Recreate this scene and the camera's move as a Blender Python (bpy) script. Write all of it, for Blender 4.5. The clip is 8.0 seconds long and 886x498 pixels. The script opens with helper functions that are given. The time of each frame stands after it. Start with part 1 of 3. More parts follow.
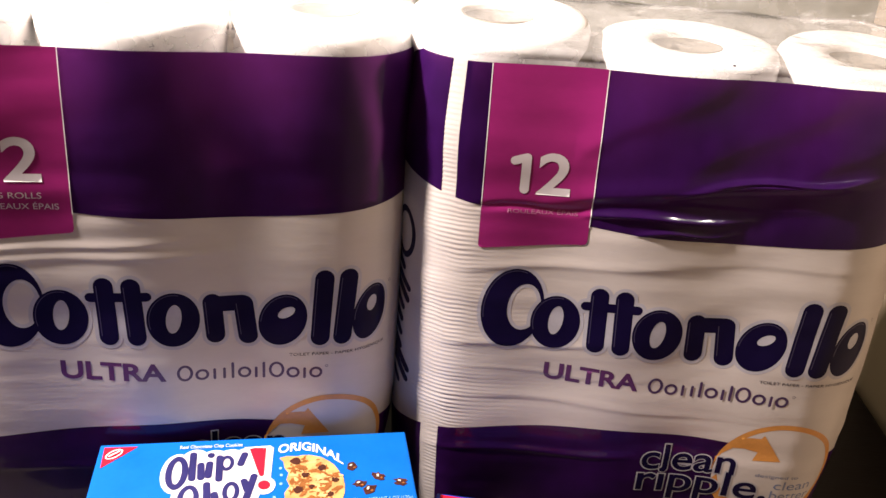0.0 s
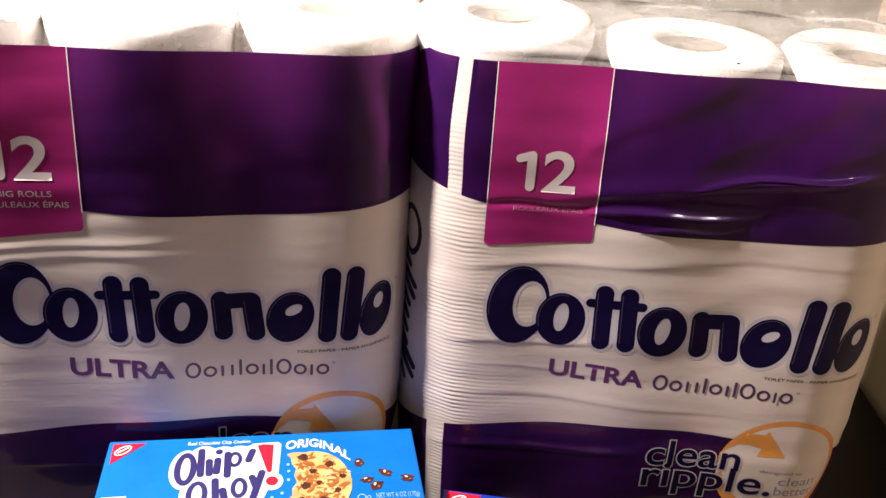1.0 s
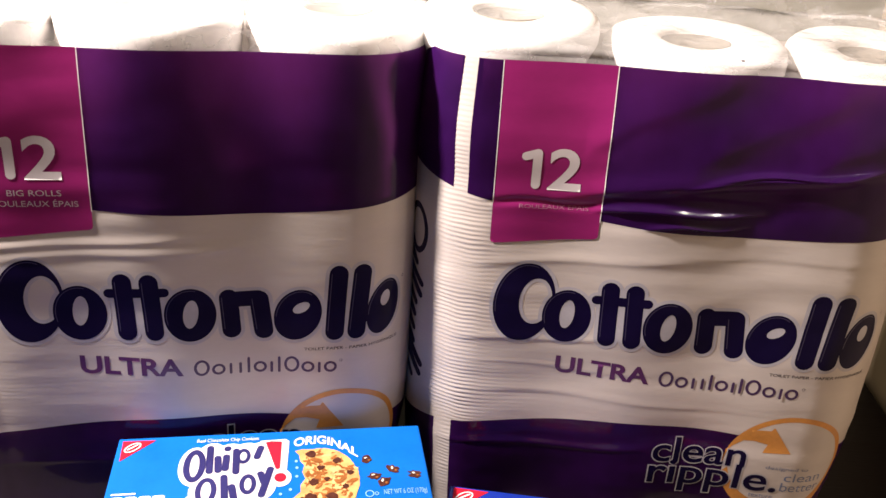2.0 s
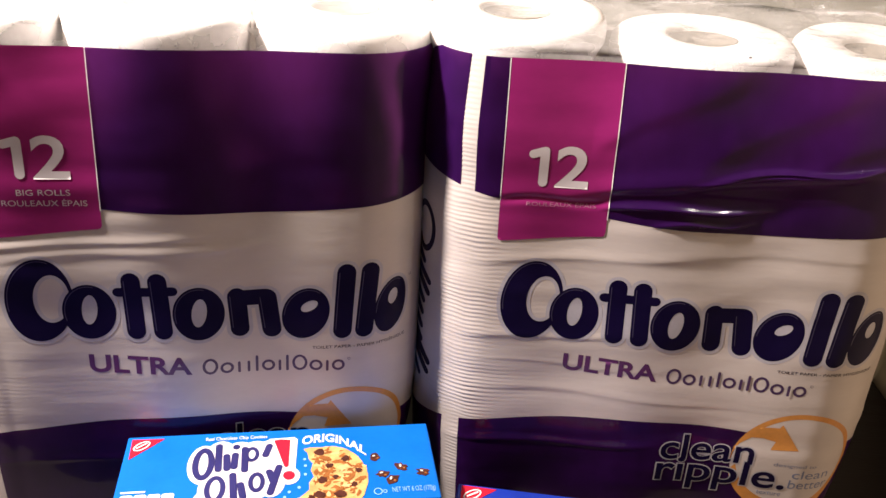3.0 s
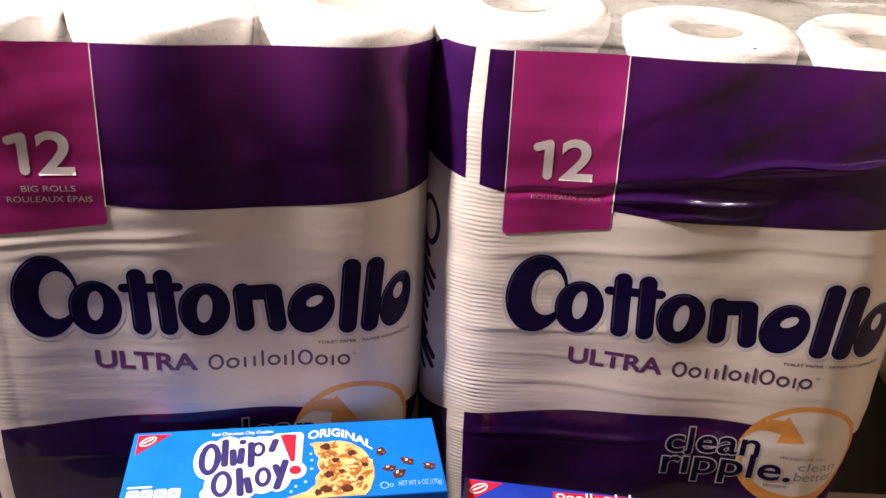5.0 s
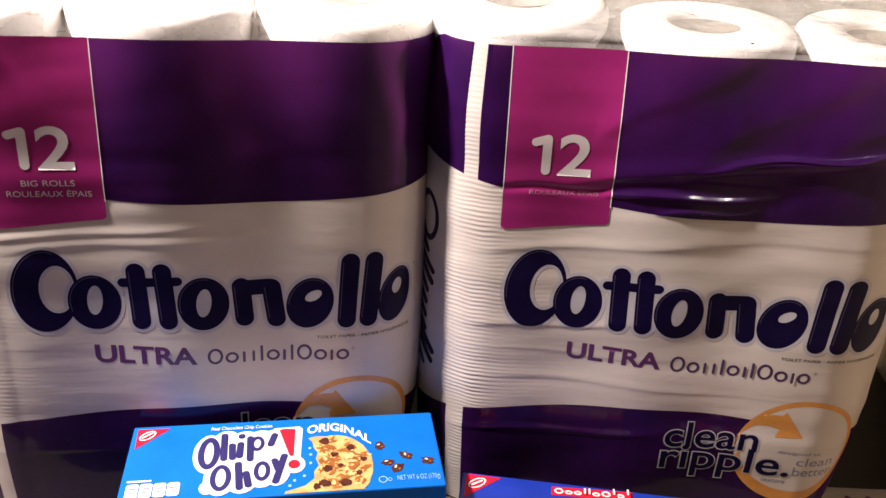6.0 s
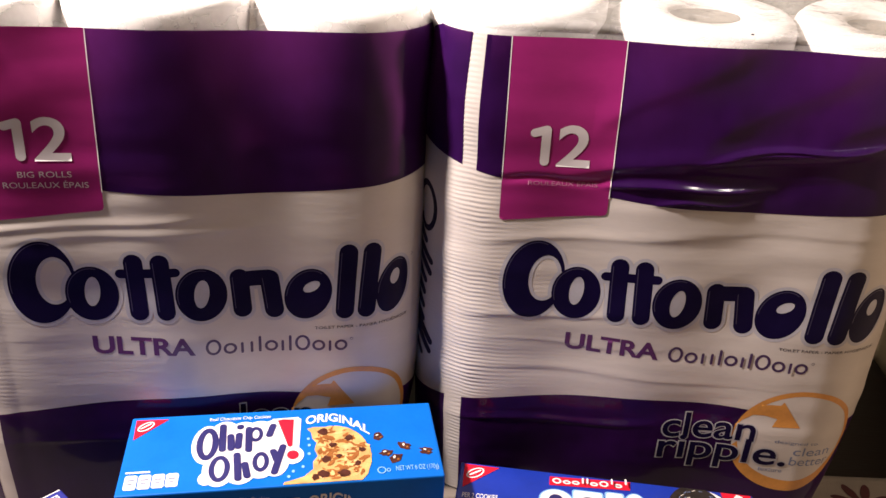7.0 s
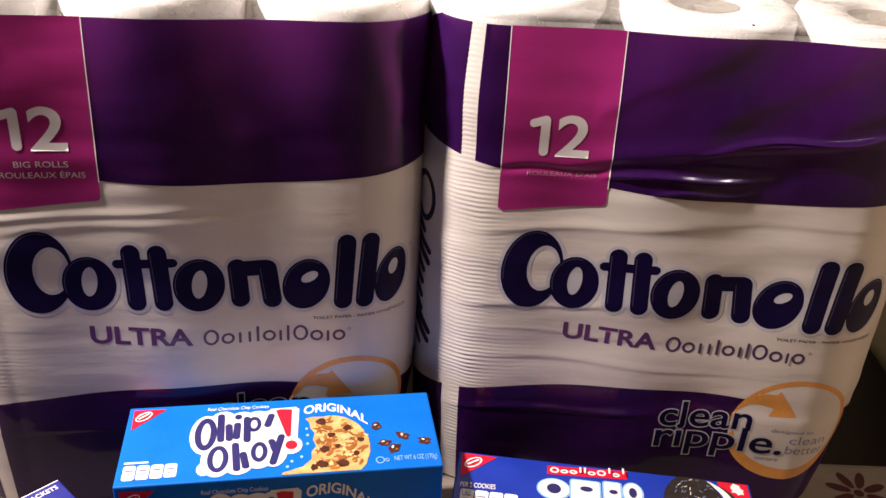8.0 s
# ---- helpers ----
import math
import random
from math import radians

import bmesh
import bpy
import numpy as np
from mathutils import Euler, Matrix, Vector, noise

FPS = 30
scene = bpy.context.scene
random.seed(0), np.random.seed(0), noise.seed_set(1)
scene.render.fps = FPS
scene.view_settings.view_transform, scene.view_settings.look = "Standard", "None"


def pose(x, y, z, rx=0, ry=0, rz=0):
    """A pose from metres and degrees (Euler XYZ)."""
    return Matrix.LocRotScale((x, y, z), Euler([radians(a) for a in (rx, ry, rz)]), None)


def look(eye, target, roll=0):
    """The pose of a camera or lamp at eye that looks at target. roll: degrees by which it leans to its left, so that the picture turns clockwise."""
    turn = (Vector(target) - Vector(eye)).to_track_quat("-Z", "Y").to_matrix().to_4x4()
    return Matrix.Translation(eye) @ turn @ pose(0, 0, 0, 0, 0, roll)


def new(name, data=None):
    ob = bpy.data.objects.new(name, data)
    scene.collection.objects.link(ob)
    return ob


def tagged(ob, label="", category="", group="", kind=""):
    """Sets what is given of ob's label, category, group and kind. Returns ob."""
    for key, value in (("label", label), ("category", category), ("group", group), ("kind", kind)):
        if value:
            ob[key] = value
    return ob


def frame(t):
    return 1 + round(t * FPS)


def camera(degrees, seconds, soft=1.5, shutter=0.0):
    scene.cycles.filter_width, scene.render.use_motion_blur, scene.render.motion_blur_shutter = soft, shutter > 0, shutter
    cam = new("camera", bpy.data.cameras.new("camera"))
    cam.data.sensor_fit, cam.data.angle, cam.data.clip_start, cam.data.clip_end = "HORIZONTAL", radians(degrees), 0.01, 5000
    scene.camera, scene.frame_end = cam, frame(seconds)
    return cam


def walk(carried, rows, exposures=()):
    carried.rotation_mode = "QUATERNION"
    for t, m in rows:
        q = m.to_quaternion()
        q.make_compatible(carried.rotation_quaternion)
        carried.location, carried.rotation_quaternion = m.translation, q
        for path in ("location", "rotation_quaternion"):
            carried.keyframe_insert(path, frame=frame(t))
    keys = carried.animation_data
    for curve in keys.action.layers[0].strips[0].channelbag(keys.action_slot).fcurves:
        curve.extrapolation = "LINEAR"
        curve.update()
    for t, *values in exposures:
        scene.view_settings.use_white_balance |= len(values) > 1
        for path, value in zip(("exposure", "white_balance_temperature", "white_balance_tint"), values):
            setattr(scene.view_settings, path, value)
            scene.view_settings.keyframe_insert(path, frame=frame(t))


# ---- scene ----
cam = camera(51.68, 8.0, soft=1.5)
PATH = [
    (0, (0.01580, -0.52048, 0.50949), (0.03309, 1.28128, -0.35848), 4.009),
    (0.5, (0.01482, -0.52406, 0.50873), (0.02880, 1.27946, -0.35564), 3.897),
    (1, (0.01411, -0.52547, 0.50951), (0.02396, 1.27660, -0.35792), 3.800),
    (1.5, (0.01376, -0.52764, 0.51003), (0.01855, 1.27391, -0.35851), 3.657),
    (3, (0.01193, -0.53078, 0.50936), (-0.00100, 1.26986, -0.36099), 3.118),
    (3.5, (0.01126, -0.53047, 0.50916), (-0.00505, 1.26899, -0.36357), 2.951),
    (4, (0.01108, -0.53027, 0.50907), (-0.00912, 1.26823, -0.36557), 2.778),
    (4.5, (0.00992, -0.53090, 0.50773), (-0.00777, 1.26828, -0.36556), 2.701),
    (6, (0.01282, -0.53424, 0.50573), (-0.00913, 1.26222, -0.37305), 2.680),
    (6.5, (0.01240, -0.53289, 0.50718), (-0.00578, 1.25715, -0.38469), 2.727),
    (7, (0.01111, -0.53155, 0.50852), (-0.00089, 1.25093, -0.39848), 2.806),
    (7.5, (0.00993, -0.53112, 0.50849), (0.00404, 1.24589, -0.40923), 2.915),
    (8, (0.00709, -0.52886, 0.51104), (0.01240, 1.23872, -0.42471), 3.091),
]
walk(cam, [(t, look(eye, target, roll)) for t, eye, target, roll in PATH], exposures=[(0.0, -0.12), (4.5, -0.18), (6.0, -0.23), (8.0, -0.37)])

# ---- light: one warm lamp hangs low over the table, the room's walls bounce it ----
world = bpy.data.worlds.new("world")
scene.world = world
world.use_nodes = True
world.node_tree.nodes["Background"].inputs[0].default_value = (0.5, 0.46, 0.42, 1)
world.node_tree.nodes["Background"].inputs[1].default_value = 0.008
lamp = new("ceiling_lamp_light", bpy.data.lights.new("ceiling_lamp_light", "AREA"))
lamp.data.shape, lamp.data.size = "DISK", 0.06
lamp.data.energy, lamp.data.color = 29.0, (1.0, 0.85, 0.80)
lamp.matrix_world = look((-0.58, -0.092, 0.85), (-0.02, 0.0, 0.2))

# added weaker light, unseen, on the far side: makes sharp gleams on the creased film
gleam_light = new("added_gleam_light", bpy.data.lights.new("added_gleam_light", "AREA"))
gleam_light.data.shape, gleam_light.data.size = "DISK", 0.028
gleam_light.data.energy, gleam_light.data.color = 0.80, (1.0, 0.88, 0.80)
gleam_light.matrix_world = look((0.38, -0.17, 0.88), (0.15, 0.05, 0.3))

# ---- materials ----


def mat(name, colour, rough=0.5, coat=0.0, metal=0.0, vary=0.12, grain=40.0, bump=0.0, bump_scale=200.0, stretch=(1, 1, 1), spec=0.5, thin=None, crease=0.0):
    m = bpy.data.materials.new(name)
    m.use_nodes = True
    n, k = m.node_tree.nodes, m.node_tree.links
    b = n["Principled BSDF"]
    b.inputs["Roughness"].default_value, b.inputs["Metallic"].default_value = rough, metal
    b.inputs["Coat Weight"].default_value, b.inputs["Coat Roughness"].default_value = coat, 0.09
    b.inputs["Specular IOR Level"].default_value = spec
    co = n.new("ShaderNodeTexCoord")
    mp = n.new("ShaderNodeMapping")
    mp.inputs["Scale"].default_value = stretch
    k.new(co.outputs["Object"], mp.inputs[0])
    big = n.new("ShaderNodeTexNoise")
    big.inputs["Scale"].default_value, big.inputs["Detail"].default_value = grain, 4
    small = n.new("ShaderNodeTexNoise")
    small.inputs["Scale"].default_value, small.inputs["Detail"].default_value = grain * 9, 3
    add = n.new("ShaderNodeMath")
    add.operation = "MULTIPLY_ADD"
    add.inputs[1].default_value = 0.35
    for t in (big, small):
        k.new(mp.outputs[0], t.inputs["Vector"])
    k.new(small.outputs[0], add.inputs[0])
    k.new(big.outputs[0], add.inputs[2])
    ramp = n.new("ShaderNodeValToRGB")
    ramp.color_ramp.elements[0].position, ramp.color_ramp.elements[1].position = 0.4, 0.95
    ramp.color_ramp.elements[0].color = (*[c * (1 - vary) for c in colour], 1)
    ramp.color_ramp.elements[1].color = (*[min(1, c * (1 + vary)) for c in colour], 1)
    k.new(add.outputs[0], ramp.inputs[0])
    k.new(ramp.outputs[0], b.inputs["Base Color"])
    rr = n.new("ShaderNodeMapRange")
    rr.inputs[3].default_value, rr.inputs[4].default_value = max(0.02, rough * 0.75), min(1, rough * 1.3)
    k.new(big.outputs[0], rr.inputs[0])
    k.new(rr.outputs[0], b.inputs["Roughness"])
    if bump:
        t = n.new("ShaderNodeTexNoise")
        t.inputs["Scale"].default_value, t.inputs["Detail"].default_value = bump_scale, 5
        k.new(mp.outputs[0], t.inputs["Vector"])
        bp = n.new("ShaderNodeBump")
        bp.inputs["Strength"].default_value, bp.inputs["Distance"].default_value = bump, 0.002
        k.new(t.outputs[0], bp.inputs["Height"])
        k.new(bp.outputs[0], b.inputs["Normal"])
        if crease:
            # fine taut creases that run along the sheet
            lay, fine, low = n.new("ShaderNodeMapping"), n.new("ShaderNodeTexNoise"), n.new("ShaderNodeBump")
            lay.inputs["Scale"].default_value, lay.inputs["Rotation"].default_value = (14, 14, 190), (0.05, 0.06, 0)
            fine.inputs["Scale"].default_value, fine.inputs["Detail"].default_value, fine.inputs["Distortion"].default_value = 1.0, 4, 0.6
            low.inputs["Strength"].default_value, low.inputs["Distance"].default_value = crease, 0.001
            k.new(co.outputs["Object"], lay.inputs[0])
            k.new(lay.outputs[0], fine.inputs["Vector"])
            k.new(fine.outputs[0], low.inputs["Height"])
            k.new(low.outputs[0], bp.inputs["Normal"])
    if thin:
        # a thin printed sheet lets some light through from behind
        glow, mix = n.new("ShaderNodeBsdfTranslucent"), n.new("ShaderNodeMixShader")
        glow.inputs[0].default_value, mix.inputs[0].default_value = (*thin, 1), 0.30
        k.new(b.outputs[0], mix.inputs[1])
        k.new(glow.outputs[0], mix.inputs[2])
        k.new(mix.outputs[0], n["Material Output"].inputs["Surface"])
    return m


def clear_film(name):
    """Thin clear plastic: see-through with a gloss that grows at grazing angles."""
    m = bpy.data.materials.new(name)
    m.use_nodes = True
    n, k = m.node_tree.nodes, m.node_tree.links
    n.remove(n["Principled BSDF"])
    clear, haze, shine = n.new("ShaderNodeBsdfTransparent"), n.new("ShaderNodeBsdfDiffuse"), n.new("ShaderNodeBsdfGlossy")
    clear.inputs[0].default_value, haze.inputs[0].default_value = (0.97, 0.97, 0.96, 1), (0.8, 0.79, 0.76, 1)
    shine.inputs["Roughness"].default_value = 0.14
    fr, soft, mix = n.new("ShaderNodeFresnel"), n.new("ShaderNodeMixShader"), n.new("ShaderNodeMixShader")
    fr.inputs[0].default_value = 1.5
    t, bp, fog = n.new("ShaderNodeTexNoise"), n.new("ShaderNodeBump"), n.new("ShaderNodeMapRange")
    t.inputs["Scale"].default_value, t.inputs["Detail"].default_value = 70, 5
    bp.inputs["Strength"].default_value, bp.inputs["Distance"].default_value = 0.6, 0.005
    fog.inputs[1].default_value, fog.inputs[2].default_value, fog.inputs[3].default_value, fog.inputs[4].default_value = 0.35, 0.75, 0.22, 0.40
    co = n.new("ShaderNodeTexCoord")
    k.new(co.outputs["Object"], t.inputs["Vector"])
    k.new(t.outputs[0], bp.inputs["Height"])
    k.new(t.outputs[0], fog.inputs[0])
    k.new(bp.outputs[0], shine.inputs["Normal"])
    k.new(bp.outputs[0], fr.inputs["Normal"])
    k.new(fog.outputs[0], soft.inputs[0])
    k.new(clear.outputs[0], soft.inputs[1])
    k.new(haze.outputs[0], soft.inputs[2])
    k.new(fr.outputs[0], mix.inputs[0])
    k.new(soft.outputs[0], mix.inputs[1])
    k.new(shine.outputs[0], mix.inputs[2])
    k.new(mix.outputs[0], n["Material Output"].inputs["Surface"])
    return m


WHITE_FILM = mat("white_printed_film", (0.595, 0.545, 0.50), 0.42, 0.15, vary=0.05, grain=6, bump=0.11, bump_scale=11, stretch=(3, 3, 10), crease=0.09)
PURPLE = mat("purple_printed_film", (0.029, 0.0040, 0.064), 0.40, 0.45, spec=0.12, vary=0.55, grain=7, bump=0.10, bump_scale=7, stretch=(1.4, 1.4, 1.0), thin=(0.17, 0.023, 0.165), crease=0.08)
MAGENTA = mat("magenta_printed_film", (0.26, 0.015, 0.128), 0.35, 0.12, spec=0.3, vary=0.12, grain=8, bump=0.06, bump_scale=9, stretch=(2, 2, 4))
NAVY_INK = mat("navy_ink", (0.006, 0.003, 0.028), 0.35, 0.03, vary=0.2, bump=0.1, bump_scale=30, spec=0.12)
HALO_INK = mat("pale_grey_ink", (0.46, 0.45, 0.49), 0.4, 0.2)
EDGE_INK = mat("slate_violet_ink", (0.060, 0.050, 0.105), 0.4, 0.1)
WHITE_INK = mat("white_ink", (0.80, 0.78, 0.77), 0.5, 0.0, vary=0.05, spec=0.2)
FLAG_INK = mat("greyish_white_ink", (0.58, 0.54, 0.55), 0.45, 0.1, vary=0.05)
DIM_INK = mat("dim_pink_ink", (0.34, 0.13, 0.22), 0.45, 0.1)
PLUM_INK = mat("plum_ink", (0.095, 0.022, 0.10), 0.4, 0.2)
VIOLET_INK = mat("violet_ink", (0.06, 0.028, 0.09), 0.4, 0.2)
GREY_INK = mat("blue_grey_ink", (0.17, 0.21, 0.34), 0.4, 0.2)
ORANGE_INK = mat("orange_ink", (0.62, 0.27, 0.055), 0.4, 0.2, vary=0.2)
PAPER = mat("soft_white_tissue", (0.86, 0.84, 0.81), 0.95, vary=0.03, bump=0.14, bump_scale=420)
CARDBOARD = mat("pale_grey_cardboard", (0.27, 0.25, 0.21), 0.9, vary=0.2, bump=0.2)
CLEAR = clear_film("clear_film")
BLUE_CARD = mat("bright_blue_card", (0.003, 0.14, 0.60), 0.5, 0.0, spec=0.15, vary=0.10, grain=30, bump=0.05, bump_scale=300)
DEEP_BLUE_CARD = mat("deep_blue_card", (0.010, 0.035, 0.36), 0.34, 0.25, vary=0.12, grain=30, bump=0.05, bump_scale=300)
INDIGO_CARD = mat("indigo_card", (0.018, 0.022, 0.22), 0.4, 0.2, vary=0.12, bump=0.05)
RED_INK = mat("red_ink", (0.62, 0.012, 0.035), 0.5, 0.0, spec=0.2)
LOGO_NAVY = mat("dark_blue_ink", (0.025, 0.022, 0.12), 0.36, 0.2)
SKY_INK = mat("pale_blue_ink", (0.25, 0.52, 0.85), 0.4, 0.2)
COOKIE = mat("golden_cookie_print", (0.66, 0.38, 0.14), 0.5, 0.0, spec=0.2, vary=0.35, grain=120)
COOKIE_DARK = mat("brown_crumb_print", (0.30, 0.11, 0.028), 0.5, 0.0, spec=0.2, vary=0.3, grain=160)
COOKIE_LIGHT = mat("pale_biscuit_print", (0.74, 0.46, 0.20), 0.5, 0.0, spec=0.2, vary=0.2, grain=160)
CHOC = mat("chocolate_print", (0.07, 0.018, 0.010), 0.4, 0.2, vary=0.4, grain=140)
BLACK_BISCUIT = mat("black_biscuit_print", (0.018, 0.013, 0.011), 0.5, 0.1, vary=0.5, grain=200)
CREAM_INK = mat("cream_ink", (0.72, 0.66, 0.58), 0.45, 0.1)
TABLE_WOOD = mat("dark_stained_wood", (0.007, 0.0035, 0.0025), 0.5, 0.0, spec=0.15, vary=0.45, grain=10, bump=0.12, bump_scale=60, stretch=(1, 9, 1))
CLOTH = mat("cream_cotton_cloth", (0.25, 0.21, 0.175), 0.95, vary=0.10, grain=60, bump=0.4, bump_scale=900)
FLOWER = mat("burgundy_cloth_print", (0.06, 0.008, 0.010), 0.95, vary=0.25, grain=90, bump=0.3, bump_scale=900)
WALL = mat("grey_olive_wall_paint", (0.19, 0.195, 0.14), 0.85, vary=0.06, grain=5, bump=0.15, bump_scale=160)
WALL_PALE = mat("pale_warm_wall_paint", (0.47, 0.37, 0.25), 0.85, vary=0.05, grain=5, bump=0.15, bump_scale=160)
CEILING = mat("off_white_ceiling_paint", (0.30, 0.28, 0.25), 0.9, vary=0.04, grain=5)
FLOOR = mat("brown_floor", (0.06, 0.04, 0.03), 0.6, vary=0.2, grain=6)

# ---- helpers ----


def empty(name, m, label, category, group=""):
    ob = new(name)
    ob.empty_display_size = 0.02
    ob.matrix_world = m
    return tagged(ob, label, category, group)


def part(name, bm, material, parent=None, label="", smooth=False):
    """Links a bmesh as one mesh object, under its thing where one is given."""
    me = bpy.data.meshes.new(name)
    bm.to_mesh(me)
    bm.free()
    me.materials.append(material)
    if smooth:
        me.polygons.foreach_set("use_smooth", [True] * len(me.polygons))
    ob = new(name, me)
    ob.parent = parent
    return tagged(ob, label)


def grid_mesh(name, xyz, material, parent=None, label="", closed=False, keep=None):
    """A smooth sheet from a grid of points. keep: which of its squares are there."""
    nu, nv = xyz.shape[:2]
    idx = np.arange(nu * nv).reshape(nu, nv)
    a = idx if closed else idx[:-1]
    b = np.roll(idx, -1, 0) if closed else idx[1:]
    q = np.stack([a[:, :-1], b[:, :-1], b[:, 1:], a[:, 1:]], -1).reshape(-1, 4)
    if keep is not None:
        q = q[keep[:len(a), :-1].reshape(-1)]
    me = bpy.data.meshes.new(name)
    me.from_pydata(xyz.reshape(-1, 3).tolist(), [], q.tolist())
    me.polygons.foreach_set("use_smooth", [True] * len(me.polygons))
    me.materials.append(material)
    ob = new(name, me)
    ob.parent = parent
    return tagged(ob, label)


def block(sx, sy, sz, bevel=0.0015, seg=2):
    """A box standing on z = 0, with rounded edges."""
    bm = bmesh.new()
    bmesh.ops.create_cube(bm, size=1)
    for v in bm.verts:
        v.co = Vector((v.co.x * sx, v.co.y * sy, (v.co.z + 0.5) * sz))
    if bevel:
        bmesh.ops.bevel(bm, geom=bm.edges[:], offset=bevel, segments=seg, affect="EDGES", profile=0.5)
    return bm


def poly(bm, pts):
    """Adds a flat outline; each later piece of the same print lies a hair above the one before."""
    z = 0.000012 * len(bm.faces)
    bm.faces.new([bm.verts.new((x, y, z)) for x, y in pts])
    return bm


def ellipse(bm, cx, cy, rx, ry, tilt=0.0, n=40, a0=0.0, a1=360.0, wobble=0.0, seed=0):
    pts = []
    for i in range(n):
        a = radians(a0 + (a1 - a0) * i / n)
        w = 1 + wobble * noise.noise(Vector((3 * math.cos(a), 3 * math.sin(a), seed * 7.3)))
        x, y = rx * w * math.cos(a), ry * w * math.sin(a)
        pts.append((cx + x * math.cos(tilt) - y * math.sin(tilt), cy + x * math.sin(tilt) + y * math.cos(tilt)))
    return poly(bm, pts)


def ring(bm, cx, cy, rx, ry, tx, ty, tilt=0.0, n=44, a0=0.0, a1=360.0, dx=0.0, dy=0.0):
    """A flat ring, tx and ty wide; dx, dy shift its hole."""
    rows = []
    z = 0.000012 * (len(bm.faces) % 13)
    closed = a1 - a0 >= 360
    for i in range(n if closed else n + 1):
        a = radians(a0 + (a1 - a0) * i / n)
        two = []
        for fx, fy, ox, oy in ((rx, ry, 0, 0), (rx - tx, ry - ty, dx, dy)):
            x, y = fx * math.cos(a) + ox, fy * math.sin(a) + oy
            two.append(bm.verts.new((cx + x * math.cos(tilt) - y * math.sin(tilt), cy + x * math.sin(tilt) + y * math.cos(tilt), z)))
        rows.append(two)
    for i in range(len(rows) if closed else len(rows) - 1):
        (a, b), (c, d) = rows[i], rows[(i + 1) % len(rows)]
        bm.faces.new((a, c, d, b))
    return bm


def capsule(bm, x0, y0, x1, y1, w0, w1=None, n=9):
    """A bar with round ends, from point to point, w0 and w1 wide at its ends."""
    w1 = w0 if w1 is None else w1
    a = math.atan2(y1 - y0, x1 - x0)
    pts = []
    for cx, cy, w, s in ((x1, y1, w1, -90), (x0, y0, w0, 90)):
        for i in range(n + 1):
            b = a + radians(s + 180 * i / n)
            pts.append((cx + w / 2 * math.cos(b), cy + w / 2 * math.sin(b)))
    return poly(bm, pts)


def rounded(bm, x0, y0, x1, y1, r, n=5):
    pts = []
    for cx, cy, s in ((x1 - r, y1 - r, 0), (x0 + r, y1 - r, 90), (x0 + r, y0 + r, 180), (x1 - r, y0 + r, 270)):
        for i in range(n + 1):
            b = radians(s + 90 * i / n)
            pts.append((cx + r * math.cos(b), cy + r * math.sin(b)))
    return poly(bm, pts)


def words(text, x0, y0, x1, y1, bold=0.0, shear=0.0, turn=0.0, fat=0.0):
    """Flat lettering that fills the box x0..x1, y0..y1, in the built-in font. bold, fat: the swelling of the strokes (part of the size; metres)."""
    cu = bpy.data.curves.new("lettering", "FONT")
    cu.body, cu.size, cu.offset, cu.shear, cu.resolution_u = text, 1.0, bold, shear, 5
    ob = bpy.data.objects.new("lettering", cu)
    scene.collection.objects.link(ob)
    bpy.context.view_layer.update()
    dg = bpy.context.evaluated_depsgraph_get()
    me = bpy.data.meshes.new_from_object(ob.evaluated_get(dg))
    bm = bmesh.new()
    bm.from_mesh(me)
    bpy.data.objects.remove(ob)
    bpy.data.curves.remove(cu)
    bpy.data.meshes.remove(me)
    bmesh.ops.remove_doubles(bm, verts=bm.verts[:], dist=1e-5)
    xs, ys = [v.co.x for v in bm.verts], [v.co.y for v in bm.verts]
    lx, hx, ly, hy = min(xs), max(xs), min(ys), max(ys)
    for v in bm.verts:
        x = x0 - fat + (v.co.x - lx) / (hx - lx) * (x1 - x0 + 2 * fat)
        y = y0 - fat + (v.co.y - ly) / (hy - ly) * (y1 - y0 + 2 * fat)
        v.co = (x, y + turn * (x - x0), 0)
    return bm


def cut(bm, step):
    """Cuts a flat bmesh along a square grid, so that it can follow a curved sheet."""
    bmesh.ops.triangulate(bm, faces=bm.faces[:])
    for axis in (0, 1):
        lo = min(v.co[axis] for v in bm.verts)
        hi = max(v.co[axis] for v in bm.verts)
        for i in range(math.floor(lo / step) + 1, math.ceil(hi / step)):
            co, no = [0, 0, 0], [0, 0, 0]
            co[axis], no[axis] = i * step, 1
            bmesh.ops.bisect_plane(bm, geom=bm.verts[:] + bm.edges[:] + bm.faces[:], plane_co=co, plane_no=no)
    return bm


# ---- the room ----


def slab(name, x0, x1, y0, y1, z0, z1, material, label, category):
    bm = block(x1 - x0, y1 - y0, z1 - z0, 0)
    bmesh.ops.translate(bm, verts=bm.verts[:], vec=((x0 + x1) / 2, (y0 + y1) / 2, z0))
    return tagged(part(name, bm, material), label, category, kind="structure")


